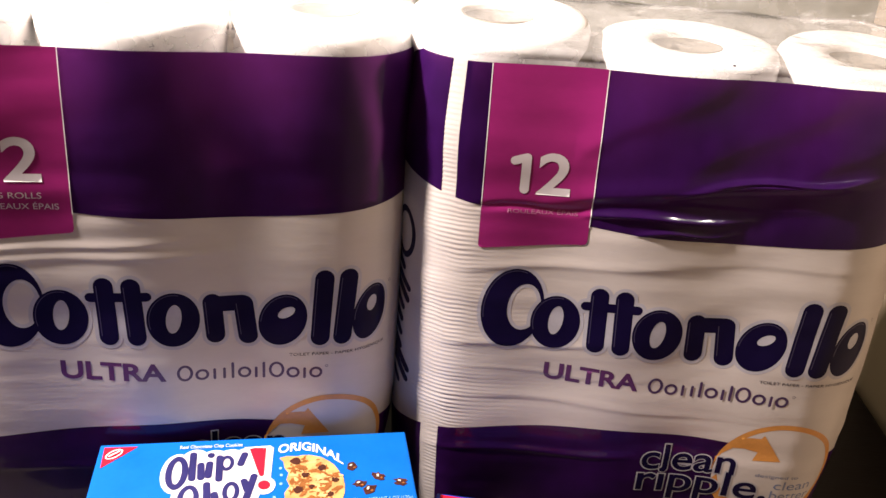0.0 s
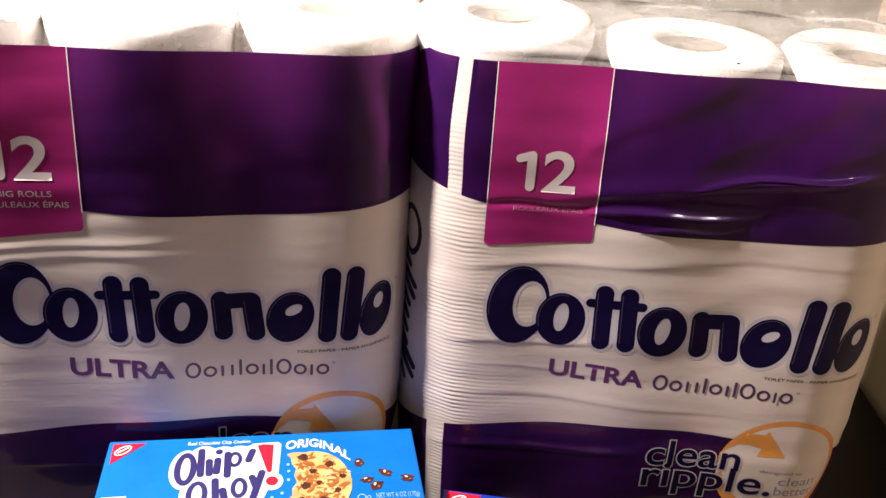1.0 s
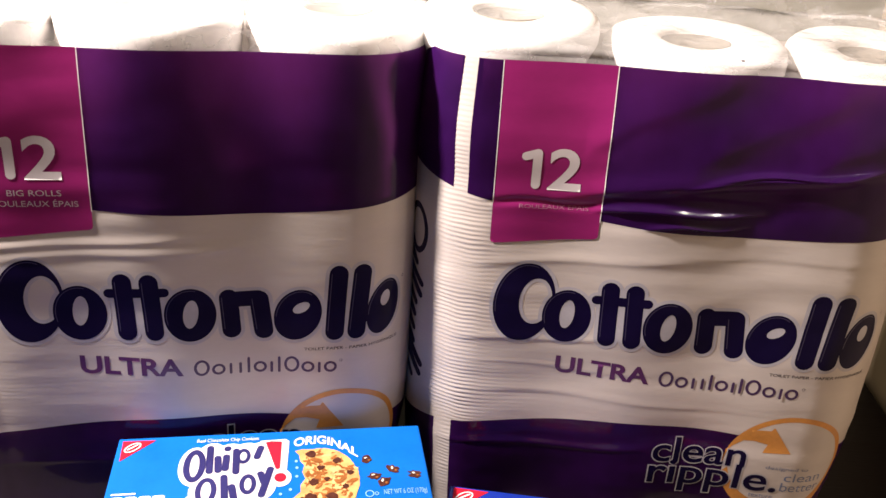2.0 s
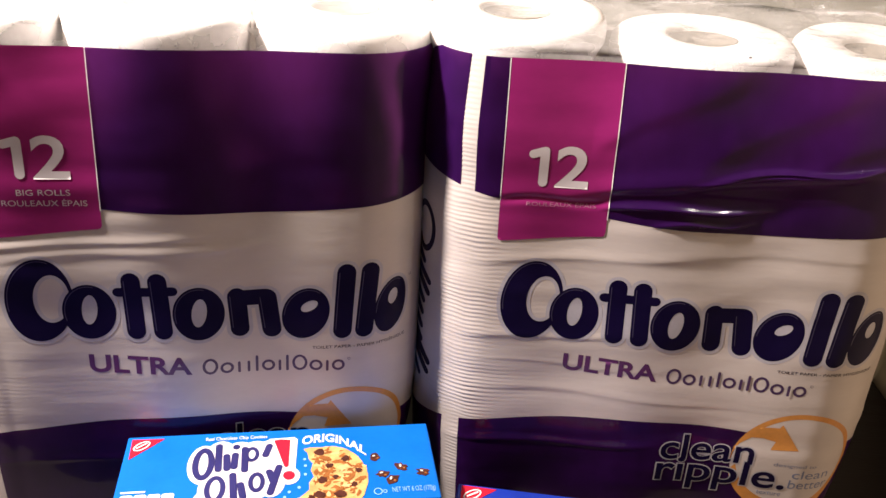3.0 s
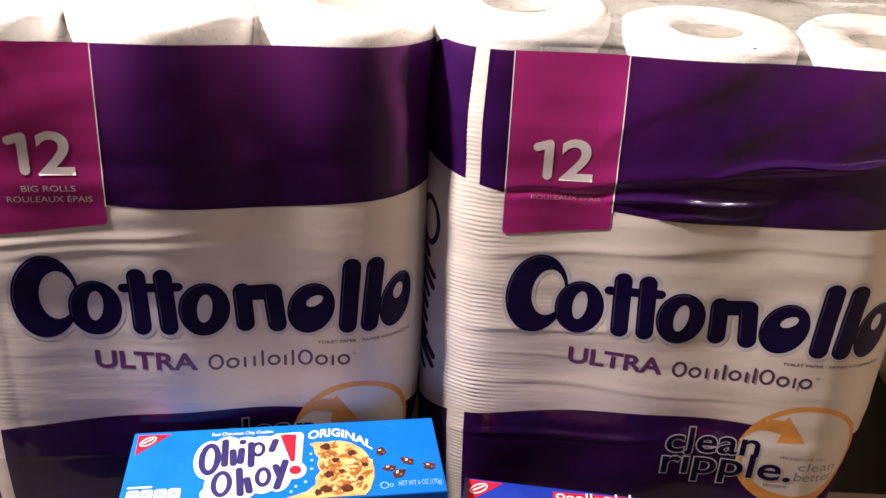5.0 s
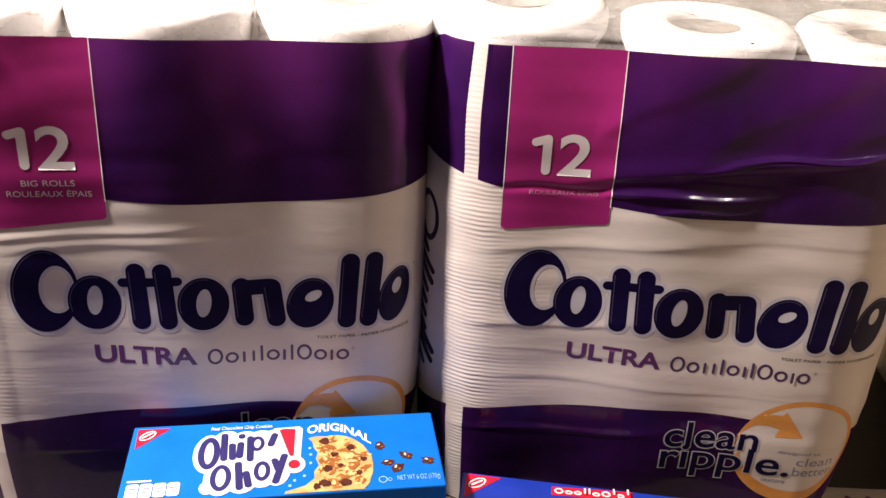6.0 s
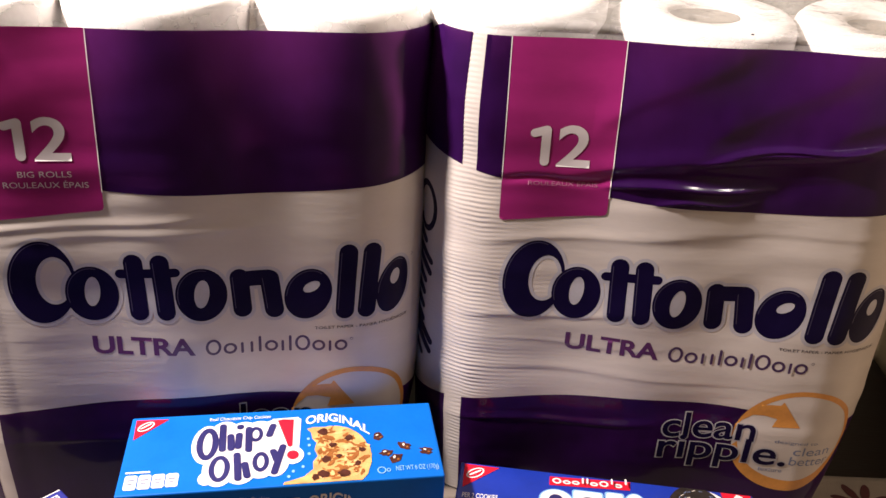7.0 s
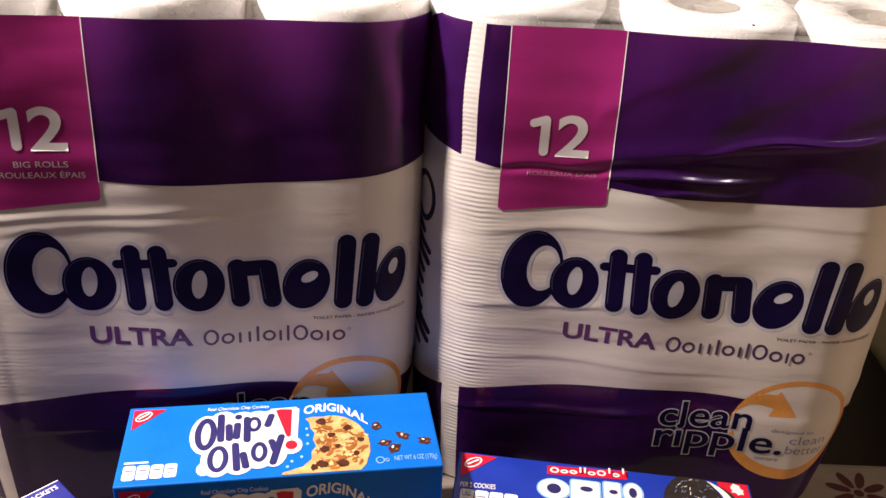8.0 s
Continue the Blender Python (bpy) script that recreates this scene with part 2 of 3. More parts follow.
slab("floor", -1.9, 0.6, -2.4, 0.6, -0.85, -0.75, FLOOR, "plain brown floor under the dark table", "floor")
slab("wall_north", -1.9, 0.6, 0.48, 0.6, -0.75, 1.65, WALL, "grey-olive painted wall behind the paper packs", "wall")
slab("wall_east", 0.47, 0.59, -2.4, 0.48, -0.75, 1.65, WALL_PALE, "pale warm painted wall beside the table", "wall")
slab("wall_west", -1.9, -1.78, -2.4, 0.48, -0.75, 1.65, WALL, "grey-olive painted wall", "wall")
slab("wall_south", -1.78, 0.47, -2.4, -2.28, -0.75, 1.65, WALL, "grey-olive painted wall", "wall")
slab("ceiling", -1.9, 0.6, -2.4, 0.6, 1.65, 1.75, CEILING, "plain off-white ceiling", "ceiling")

# ---- the table and its cloth ----
table = empty("table", pose(-0.28, 0.08, -0.75), "dark stained wooden table under the packs", "table")
bm = block(1.48, 0.78, 0.035, 0.004)
bmesh.ops.translate(bm, verts=bm.verts[:], vec=(0, 0, 0.711))
part("tabletop", bm, TABLE_WOOD, table)
for sx in (-0.68, 0.68):
    for sy in (-0.33, 0.33):
        bm = block(0.06, 0.06, 0.711, 0.004)
        bmesh.ops.translate(bm, verts=bm.verts[:], vec=(sx, sy, 0))
        part("leg", bm, TABLE_WOOD, table)

cloth = empty("tablecloth", pose(0, 0, -0.004), "cream cotton cloth with burgundy flowers on the table", "tablecloth")
us, vs = np.linspace(-0.45, 0.445, 100), np.linspace(-0.165, 0.0855, 40)
gu, gv = np.meshgrid(us, vs, indexing="ij")


def cloth_z(x, y):
    return 0.0012 + 0.0009 * math.sin(23 * x + 9 * y) * math.sin(17 * y - 6 * x)


gz = np.array([[cloth_z(x, y) for y in vs] for x in us])
sheet = grid_mesh("fabric", np.stack([gu, gv, gz], -1), CLOTH, cloth)
thick = sheet.modifiers.new("thickness", "SOLIDIFY")
thick.thickness, thick.offset = 0.001, -1


def flower(x, y, size, turn):
    bm = bmesh.new()
    for i in range(8):
        a = turn + i * math.tau / 8
        ellipse(bm, x + 0.62 * size * math.cos(a), y + 0.62 * size * math.sin(a), 0.40 * size, 0.15 * size, a, 14, wobble=0.12, seed=i)
    ellipse(bm, x, y, 0.16 * size, 0.16 * size, 0, 14)
    cut(bm, 0.008)
    for v in bm.verts:
        v.co.z = cloth_z(v.co.x, v.co.y) + 0.0004
    part("flower_print", bm, FLOWER, cloth)


for i in range(5):
    for j in range(2):
        flower(0.362 - 0.15 * i + 0.05 * (j % 2), 0.051 - 0.105 * j, 0.026 + 0.004 * ((i + j) % 3), 0.4 + i * 0.7 + j)

# ---- the packs of paper rolls ----
R = 0.0575
STRAIGHT = 2 * R
HALF = 2 * STRAIGHT + math.pi * R
BAND_TOP = 0.370
TOP = 0.394
ROLLS = (-2 * R, 0.0, 2 * R)


def bump_at(u, v, folds, seed, slack, bulge):
    """How far the film stands off the smooth hull at u along and v up the pack."""
    d = 0.0
    if abs(u) < STRAIGHT:
        d -= bulge[0] * math.sin(math.pi * u / (2 * R)) ** 2
    if u < 0.03:
        d -= bulge[1] * ((max(u, -STRAIGHT) - 0.03) ** 2 + 4 * min(0.0, max(u, -STRAIGHT) + 0.05) ** 2)
    for layer in (0.098, 0.1965, 0.295):
        d -= 0.0004 * math.exp(-((v - layer) / 0.010) ** 2)
    d += 0.0006 * noise.noise(Vector((u * 9, v * 34 + 2.2 * noise.noise(Vector((u * 6, v * 3, seed))), seed)))
    d += (0.00010 + 0.07 * slack) * noise.noise(Vector((u * 20 + 5, v * 80, seed + 3)))
    if v < 0.1:
        d -= 0.0050 * (1 - v / 0.1) ** 2
    if v > 0.285:
        d -= 2.4 * slack * ((v - 0.285) / 0.085) ** 2
    d += slack * (0.4 + 0.6 * max(0.0, min(1.0, (v - 0.235) / 0.04))) * noise.noise(Vector((u * 11 + v * 9, v * 19 - u * 7, seed + 12)))
    for u0, v0, u1, v1, w, h in folds:
        s = (u - u0) / (u1 - u0)
        if -0.15 < s < 1.15:
            c = v0 + (v1 - v0) * s + 0.0015 * math.sin(6 * s)
            d += h * math.exp(-((v - c) / (w if v > c or h < 0 else 0.5 * w)) ** 2) * max(0.0, min(1.0, 4 * (s + 0.15), 4 * (1.15 - s)))
    return d


def hull(u, v, d, ext=0.0):
    """The place of u along and v up the pack's round-ended outline, d off it; u = 0 in the middle of the front. ext: more length on the far side;
    that end narrows towards the gathered base."""
    a, s, run = abs(u), (1 if u >= 0 else -1), STRAIGHT + (ext if u >= 0 else 0.0)
    if a <= run:
        return (u, -d, v)
    pull = 0.012 * max(0.0, 1 - v / 0.14) ** 1.3 if u > 0 else 0.0
    if a <= run + math.pi * R:
        e = (a - run) / R
        return (s * (run + (R + d) * math.sin(e)) - pull * math.sin(e), R - (R + d) * math.cos(e), v)
    return (s * (2 * run + math.pi * R - a), 2 * R + d, v)


def low_of_band(u):
    return 0.2637 + 0.55 * (u - 0.045) ** 2


def top_of_low_band(u):
    return 0.1065 - 0.55 * (u - 0.01) ** 2


def ripple(u, v):
    if not -0.1418 < u < -0.1312 and (v > low_of_band(u) - 0.001 or v < top_of_low_band(u) + 0.001):
        return 0.0
    near = math.exp(-max(0.0, abs(u + 0.137) - 0.010) / 0.019) * (0.65 + 1.0 * noise.noise(Vector((u * 35, v * 28, 5))))
    return 0.00026 * near * math.sin(v * math.tau / 0.0033 + 2.4 * noise.noise(Vector((u * 70, v * 40, 2))) + 1.8 * noise.noise(Vector((u * 18, v * 90, 7))))


def roll_mesh(slump, fill):
    """One roll: a bevelled ring of tissue round a hole; slump: how far its top slopes to the front; fill: how wide the wrapped part is."""
    h, r, c = 0.0965, R - 0.0012, 0.0215
    w = r if slump else fill * r
    prof = [(c, 0.0), (fill * r - 0.003, 0.0), (fill * r, 0.003), (fill * r, 0.066), (w * 0.995, 0.080), (w, h - 0.008), (w - 0.0012, h - 0.004), (w - 0.004, h - 0.001), (w - 0.009, h), (r * 0.6, h + 0.0012), (c + 0.002, h), (c, h - 0.002)]
    bm = bmesh.new()
    n = 56
    rings = [[bm.verts.new(((p + 0.0006 * math.sin(3 * math.tau * i / n)) * math.cos(math.tau * i / n), p * math.sin(math.tau * i / n), z + slump * z / h * p * math.sin(math.tau * i / n))) for i in range(n)] for p, z in prof]
    for a, b in zip(rings, rings[1:] + rings[:1]):
        for i in range(n):
            bm.faces.new((a[i], a[(i + 1) % n], b[(i + 1) % n], b[i]))
    return bm


def core_mesh():
    bm = bmesh.new()
    n, h = 40, 0.0945
    rings = [[bm.verts.new((p * math.cos(math.tau * i / n), p * math.sin(math.tau * i / n), z)) for i in range(n)] for p, z in ((0.0214, 0.001), (0.0214, h), (0.0200, h), (0.0200, 0.001))]
    for a, b in zip(rings, rings[1:] + rings[:1]):
        for i in range(n):
            bm.faces.new((a[i], a[(i + 1) % n], b[(i + 1) % n], b[i]))
    return bm


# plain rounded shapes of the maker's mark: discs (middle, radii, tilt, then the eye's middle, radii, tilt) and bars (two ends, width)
MARK_DISCS = ((-0.0862, 0.2022, 0.0215, 0.0308, -0.10, -0.0783, 0.2034, 0.0114, 0.0180, -0.08), (-0.0556, 0.1930, 0.0172, 0.0207, 0.0, -0.0553, 0.1945, 0.0050, 0.0112, -0.10),
              (0.0153, 0.1902, 0.0173, 0.0205, 0.0, 0.0156, 0.1908, 0.0050, 0.0108, -0.12), (0.0876, 0.1872, 0.0160, 0.0204, -0.35, 0.0900, 0.1928, 0.0064, 0.0036, 0.55),
              (0.1496, 0.1892, 0.0132, 0.0218, -0.24, 0.1508, 0.1958, 0.0038, 0.0062, -0.25))
MARK_BARS = ((-0.0275, 0.2165, -0.0262, 0.1782, 0.0124), (-0.0105, 0.2160, -0.0085, 0.1778, 0.0124), (-0.0362, 0.2080, -0.0010, 0.2086, 0.0068), (0.0408, 0.2020, 0.0425, 0.1768, 0.0128),
             (0.0612, 0.2000, 0.0642, 0.1752, 0.0132), (0.0440, 0.2003, 0.0605, 0.2008, 0.0122), (0.1156, 0.2190, 0.1132, 0.1732, 0.0132), (0.1324, 0.2192, 0.1288, 0.1734, 0.0132))


def eyed_disc(cx, cy, rx, ry, tilt, ex, ey, erx, ery, etilt, s=0.0, n=56):
    """A disc with an eye, swollen by s metres; the eye closes when little of it is left."""
    if min(erx, ery) - s < 0.0025:
        return ellipse(bmesh.new(), cx, cy, rx + s, ry + s, tilt, n)
    bm, rows = bmesh.new(), []
    for i in range(n):
        a, two = math.tau * i / n, []
        for mx, my, fx, fy, t in ((cx, cy, rx + s, ry + s, tilt), (ex, ey, erx - s, ery - s, etilt)):
            x, y = fx * math.cos(a - t), fy * math.sin(a - t)
            two.append(bm.verts.new((mx + x * math.cos(t) - y * math.sin(t), my + x * math.sin(t) + y * math.cos(t), 0)))
        rows.append(two)
    for (p, q), (r, o) in zip(rows, rows[1:] + rows[:1]):
        bm.faces.new((p, r, o, q))
    return bm


def logo_shapes(s):
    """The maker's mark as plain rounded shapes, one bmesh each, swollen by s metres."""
    return [eyed_disc(*d, s) for d in MARK_DISCS] + [capsule(bmesh.new(), *b[:4], b[4] + 2 * s) for b in MARK_BARS]


def logo_edges():
    """The thin lighter lines printed inside the edges of the mark."""
    made = [ring(bmesh.new(), d[0], d[1], d[2] - 0.0014, d[3] - 0.0014, 0.0005, 0.0005, d[4], 26, 75, 200) for d in MARK_DISCS]
    for x0, y0, x1, y1, w in MARK_BARS[:2] + MARK_BARS[3:5] + MARK_BARS[6:]:
        made.append(capsule(bmesh.new(), x0 - 0.36 * w, y0, x1 - 0.36 * w, y1 + 0.001, 0.0005, n=3))
    return made


def blob_word(x0, x1, base, height, kinds, turn=0.0, stroke=0.13):
    """A word that is not lettered: a row of small plain shapes. O, o: tall and low rings; I, i: tall and low bars; n: two low bars."""
    bm = bmesh.new()
    wide = {"O": 1.15, "o": 1.0, "I": 0.5, "i": 0.5, "n": 1.2}
    w = (x1 - x0) / sum(wide[c] for c in kinds)
    t = stroke * height
    x = x0
    for c in kinds:
        step = w * wide[c]
        mid, y = x + step / 2, base + turn * (x - x0)
        h = height * (0.95 if c in "OI" else 0.66)
        if c in "Oo":
            ring(bm, mid, y + h / 2, step * 0.44, h / 2, t, t)
        else:
            for k in ((0,) if c != "n" else (-0.26, 0.26)):
                capsule(bm, mid + k * step, y + t / 2, mid + k * step, y + h - t / 2, t)
        x += step
    return bm


def paper_pack(m, label, seed, folds, ext, grain, slack, sink, bulge, shove, fill, tucked):
    pack = empty("toilet_paper_pack", m, label, "toilet paper", "toilet paper packs side by side")

    def off(u, v, lift):
        return hull(u, v, bump_at(u, v, folds, seed, slack, bulge) + 0.22 * lift, ext)

    def drape(name, bm, material, lift, label="", parent=pack, step=0.003):
        cut(bm, step)
        for q in bm.verts:
            q.co = off(q.co.x, q.co.y, lift + q.co.z)
        return part(name, bm, material, parent, label, smooth=True)

    # tissue rolls, twelve of them, each with its cardboard core
    soft, tube = {}, None
    for layer in range(4):
        for i, x in enumerate(ROLLS):
            kind = i if layer == 3 else -1
            if kind not in soft:
                roll = part("roll", roll_mesh((0.115, 0.095, 0.13)[i] if layer == 3 else 0.0, fill), PAPER, pack, "white tissue roll", smooth=True)
                soft[kind] = roll.data
            else:
                roll = new("roll", soft[kind])
                roll.parent = pack
                tagged(roll, "white tissue roll")
            if tube is None:
                core = part("core", core_mesh(), CARDBOARD, roll, "cardboard core", smooth=True)
                tube = core.data
            else:
                core = new("core", tube)
                core.parent = roll
                tagged(core, "cardboard core")
            roll.matrix_basis = pose(x + shove[i][0] * (layer == 3), R + (0.006 if tucked else 0.003), 0.0015 + layer * 0.0985 - (sink[i] if layer == 3 else 0.0)) @ Matrix.Diagonal((*((shove[i][1], 0.93 if tucked else 0.98, 1) if layer == 3 else ((0.95, 0.92, 1) if layer else (0.88, 0.80, 1))), 1))
    # the white film
    front = np.arange(-0.255, 0.256, 0.0026)
    us = np.concatenate([np.linspace(-HALF, -0.26, 24, endpoint=False), front, np.linspace(0.26, HALF + 2 * ext, 24, endpoint=False)])
    vs = np.linspace(0.0, BAND_TOP, 450)
    bare = np.array([[not ((-0.1292 < u < 0.2500 or -0.2500 < u < -0.1440) and v > low_of_band(u) + 0.004) for v in vs] for u in us])
    xyz = np.array([[hull(u, v, (bump_at(u, v, folds, seed, slack, bulge) + grain * ripple(u, v)) if abs(u) < 0.258 else 0.0, ext) for v in vs] for u in us])
    grid_mesh("wrap", xyz, WHITE_FILM, pack, "white printed plastic film", closed=True, keep=bare)
    # purple bands: front print, and side print beyond the clear strip
    for name, a, b in (("front_band", -0.1312, 0.255), ("side_band", -0.255, -0.1418)):
        us = np.linspace(a, b, max(12, int((b - a) / 0.0026)))
        lines = np.linspace(0, 1, 190)
        grid_mesh(name, np.array([[off(u, low_of_band(u) + (BAND_TOP + 0.0006 - low_of_band(u)) * s, 0.0007) for s in lines] for u in us]), PURPLE, pack, "glossy purple printed band")
    for name, a, b in (("lower_front_band", -0.1320, 0.255), ("lower_side_band", -0.255, -0.1465)):
        us = np.linspace(a, b, max(12, int((b - a) / 0.0026)))
        lines = np.linspace(0, 1, 115)
        grid_mesh(name, np.array([[off(u, 0.001 + (top_of_low_band(u) - 0.001) * s, 0.0007) for s in lines] for u in us]), PURPLE, pack, "dark purple printed band")
    # magenta flag with its count
    bm = bmesh.new()
    poly(bm, [(-0.1135, 0.3708), (-0.1135, 0.2500), (-0.1128, 0.2482), (-0.1110, 0.2475), (-0.0445, 0.2540), (-0.0424, 0.2548), (-0.0415, 0.2568), (-0.0415, 0.3708)])
    drape("flag", bm, MAGENTA, 0.0020, "magenta flag", step=0.0013)
    for a, b in ((-0.1138, -0.1132), (-0.0418, -0.0412)):
        bm = bmesh.new()
        poly(bm, [(a, low_of_band(a) - 0.001), (b, low_of_band(b) - 0.001), (b, 0.3706), (a, 0.3706)])
        drape("flag_line", bm, WHITE_INK, 0.0026, step=0.0013)
    one = capsule(bmesh.new(), -0.0868, 0.2912, -0.0868, 0.3128, 0.0060)
    capsule(one, -0.0876, 0.3128, -0.0944, 0.3108, 0.0056)
    drape("count", one, FLAG_INK, 0.0030, "white figure 1")
    drape("count", words("2", -0.0790, 0.2880, -0.0572, 0.3165, bold=0.02), FLAG_INK, 0.0030, "white figure 2")
    if tucked:
        drape("count_note", words("ROULEAUX ÉPAIS", -0.0960, 0.2742, -0.0500, 0.2776), DIM_INK, 0.0030)
    else:
        drape("count_note", words("BIG ROLLS", -0.0905, 0.2772, -0.0585, 0.2812), FLAG_INK, 0.0030)
        drape("count_note", words("ROULEAUX ÉPAIS", -0.1000, 0.2700, -0.0490, 0.2750), FLAG_INK, 0.0030)
    # the maker's mark and the words under it
    for k, bm in enumerate(logo_shapes(0.0026)):
        drape("mark_halo", bm, HALO_INK, 0.0005 + 0.00001 * k, "pale outline of a mark")
    for k, bm in enumerate(logo_shapes(0.0)):
        drape("mark", bm, NAVY_INK, 0.0008 + 0.00001 * k, "dark navy rounded mark")
    for bm in logo_edges():
        drape("mark_edge", bm, EDGE_INK, 0.0013)
    drape("word", words("ULTRA", -0.0593, 0.1458, 0.0088, 0.1602, bold=0.03, turn=-0.055), PLUM_INK, 0.0006, "plum word")
    drape("word", blob_word(0.0150, 0.1160, 0.1412, 0.0138, "OonIoiIOoio", -0.013, 0.14), VIOLET_INK, 0.0006, "violet lettering-like bars")
    drape("small_print", words("TOILET PAPER - PAPIER HYGIÉNIQUE", 0.0920, 0.1578, 0.1640, 0.1612, turn=0.02), NAVY_INK, 0.0006)
    for x, y, r in ((0.1182, 0.1495, 0.0011), (0.1672, 0.2085, 0.0011)):
        drape("small_ring", ring(bmesh.new(), x, y, r, r, 0.0003, 0.0003, n=16), VIOLET_INK, 0.0008)
    # the round emblem over the lower band
    cx, cy, r = 0.1215, 0.0770, 0.0480
    bm = bmesh.new()
    ellipse(bm, cx, cy, r - 0.001, r - 0.001, n=64)
    drape("emblem", bm, WHITE_FILM, 0.0011, "white disc in an orange ring")
    bm = bmesh.new()
    ring(bm, cx, cy, r, r, 0.0042, 0.0042, n=60, a0=-20, a1=150)
    drape("emblem_ring", bm, ORANGE_INK, 0.0014)
    bm = bmesh.new()
    ring(bm, cx, cy, r, r, 0.0035, 0.0060, n=40, a0=190, a1=345, dx=0.001, dy=0.0045)
    drape("emblem_ring", bm, ORANGE_INK, 0.0014)
    bm = bmesh.new()
    outer = [(cx + r * math.cos(radians(a)), cy + r * math.sin(radians(a))) for a in range(140, 186, 4)]
    inner = [(0.0860 - 0.0115 * i / (len(outer) - 1), 0.1000 - 0.0100 * i / (len(outer) - 1)) for i in range(len(outer))]
    for i in range(len(outer) - 1):
        poly(bm, [outer[i], outer[i + 1], inner[i + 1], inner[i]])
    barb, neck, tip, notch = (0.1055, 0.1143), (0.1035, 0.1112), (0.1214, 0.0918), (0.1035, 0.0985)
    for face in ([(0.0900, 0.1098), outer[0], inner[0], (0.0937, 0.1005)], [(0.0972, 0.1109), (0.0900, 0.1098), (0.0937, 0.1005), notch], [neck, (0.0972, 0.1109), notch], [barb, neck, notch],
                 [barb, notch, tip], [notch, (0.1010, 0.0908), tip]):
        poly(bm, face)
    drape("emblem_arrow", bm, ORANGE_INK, 0.0016, "orange arrow")
    for text, box, turn in (("clean", (0.0215, 0.0735, 0.0905, 0.0962), 0.02), ("ripple.", (0.0205, 0.0462, 0.1180, 0.0772), 0.0)):
        glow = words(text, *box, bold=0.036, turn=turn, fat=0.0011)
        drape("slogan_outline", glow, HALO_INK, 0.0019)
        drape("slogan", words(text, *box, bold=0.012, turn=turn), NAVY_INK, 0.0023)
    for text, box in (("designed to", (0.1060, 0.0755, 0.1400, 0.0795)), ("clean", (0.1215, 0.0655, 0.1545, 0.0735)), ("better", (0.1205, 0.0555, 0.1565, 0.0640)), ("texture", (0.0990, 0.0475, 0.1170, 0.0510))):
        drape("slogan_note", words(text, *box, turn=-0.03), GREY_INK, 0.0015)
    # the mark again, running down the side print
    drape("side_mark", ring(bmesh.new(), -0.1735, 0.2420, 0.0125, 0.0200, 0.0042, 0.0048, 0.0, 30, -150, 150), NAVY_INK, 0.0007, "dark navy side mark")
    for k, (y, w, fall) in enumerate(((0.2215, 0.011, 0.010), (0.2085, 0.018, 0.013), (0.1990, 0.017, 0.013), (0.1875, 0.011, 0.009), (0.1765, 0.010, 0.008), (0.1655, 0.010, 0.009), (0.1540, 0.010, 0.009), (0.1440, 0.021, 0.017), (0.1355, 0.020, 0.017), (0.1240, 0.009, 0.010))):
        drape("side_mark", capsule(bmesh.new(), -0.1860, y + 0.3 * fall, -0.1850 + w, y - 0.7 * fall, 0.0078, 0.0060), NAVY_INK, 0.0007 + 0.00001 * k, "dark navy side mark")
    # clear film over the top rolls
    us = np.linspace(-HALF, HALF + 2 * ext, 260, endpoint=False)
    rows = []
    for u in us:
        x0, y0, _ = hull(u, 0.3, 0, ext)
        line = []
        for v in np.linspace(BAND_TOP + 0.0004, TOP - sink[1] + 0.105 * (y0 - R), 8):
            w = 0.0012 * noise.noise(Vector((u * 30, v * 60, seed + 9)))
            line.append(hull(u, v, (bump_at(u, v, (), seed, slack, bulge) if abs(u) < 0.2 else 0) + 0.0003 + w * (v - BAND_TOP) * 25, ext))
        for s in (0.985, 0.95, 0.9, 0.8, 0.65, 0.5, 0.3, 0.12, 0.0):
            cx = max(-STRAIGHT, min(STRAIGHT + ext, x0))
            x, y = cx + (x0 - cx) * s, R + (y0 - R) * s
            w = 0.0022 * noise.noise(Vector((x * 42, y * 42, seed + 5))) + 0.0007 * noise.noise(Vector((x * 16, y * 70, seed + 6)))
            line.append((x, y, TOP - 0.8 * sink[1] + 0.0045 + 0.105 * (y - R) - 0.004 * (s > 0.97) + w * (s < 0.97)))
        rows.append(line)
    top = grid_mesh("clear_top", np.array(rows), CLEAR, pack, "crinkled clear plastic film", closed=True)
    top.visible_shadow = False
    # the sealed seam of film along the back of the top
    seam = np.array([[(x, 2 * R - 0.012 + 0.010 * t + 0.003 * noise.noise(Vector((x * 25, t, seed))), TOP - 0.8 * sink[1] + 0.009 + 0.020 * t + 0.005 * noise.noise(Vector((x * 18, t * 2, seed + 4)))) for t in np.linspace(0, 1, 7)] for x in np.linspace(-0.17, 0.17, 120)])
    seam_ob = grid_mesh("film_seam", seam, CLEAR, pack, "clear sealed film seam")
    seam_ob.visible_shadow = False
    return pack


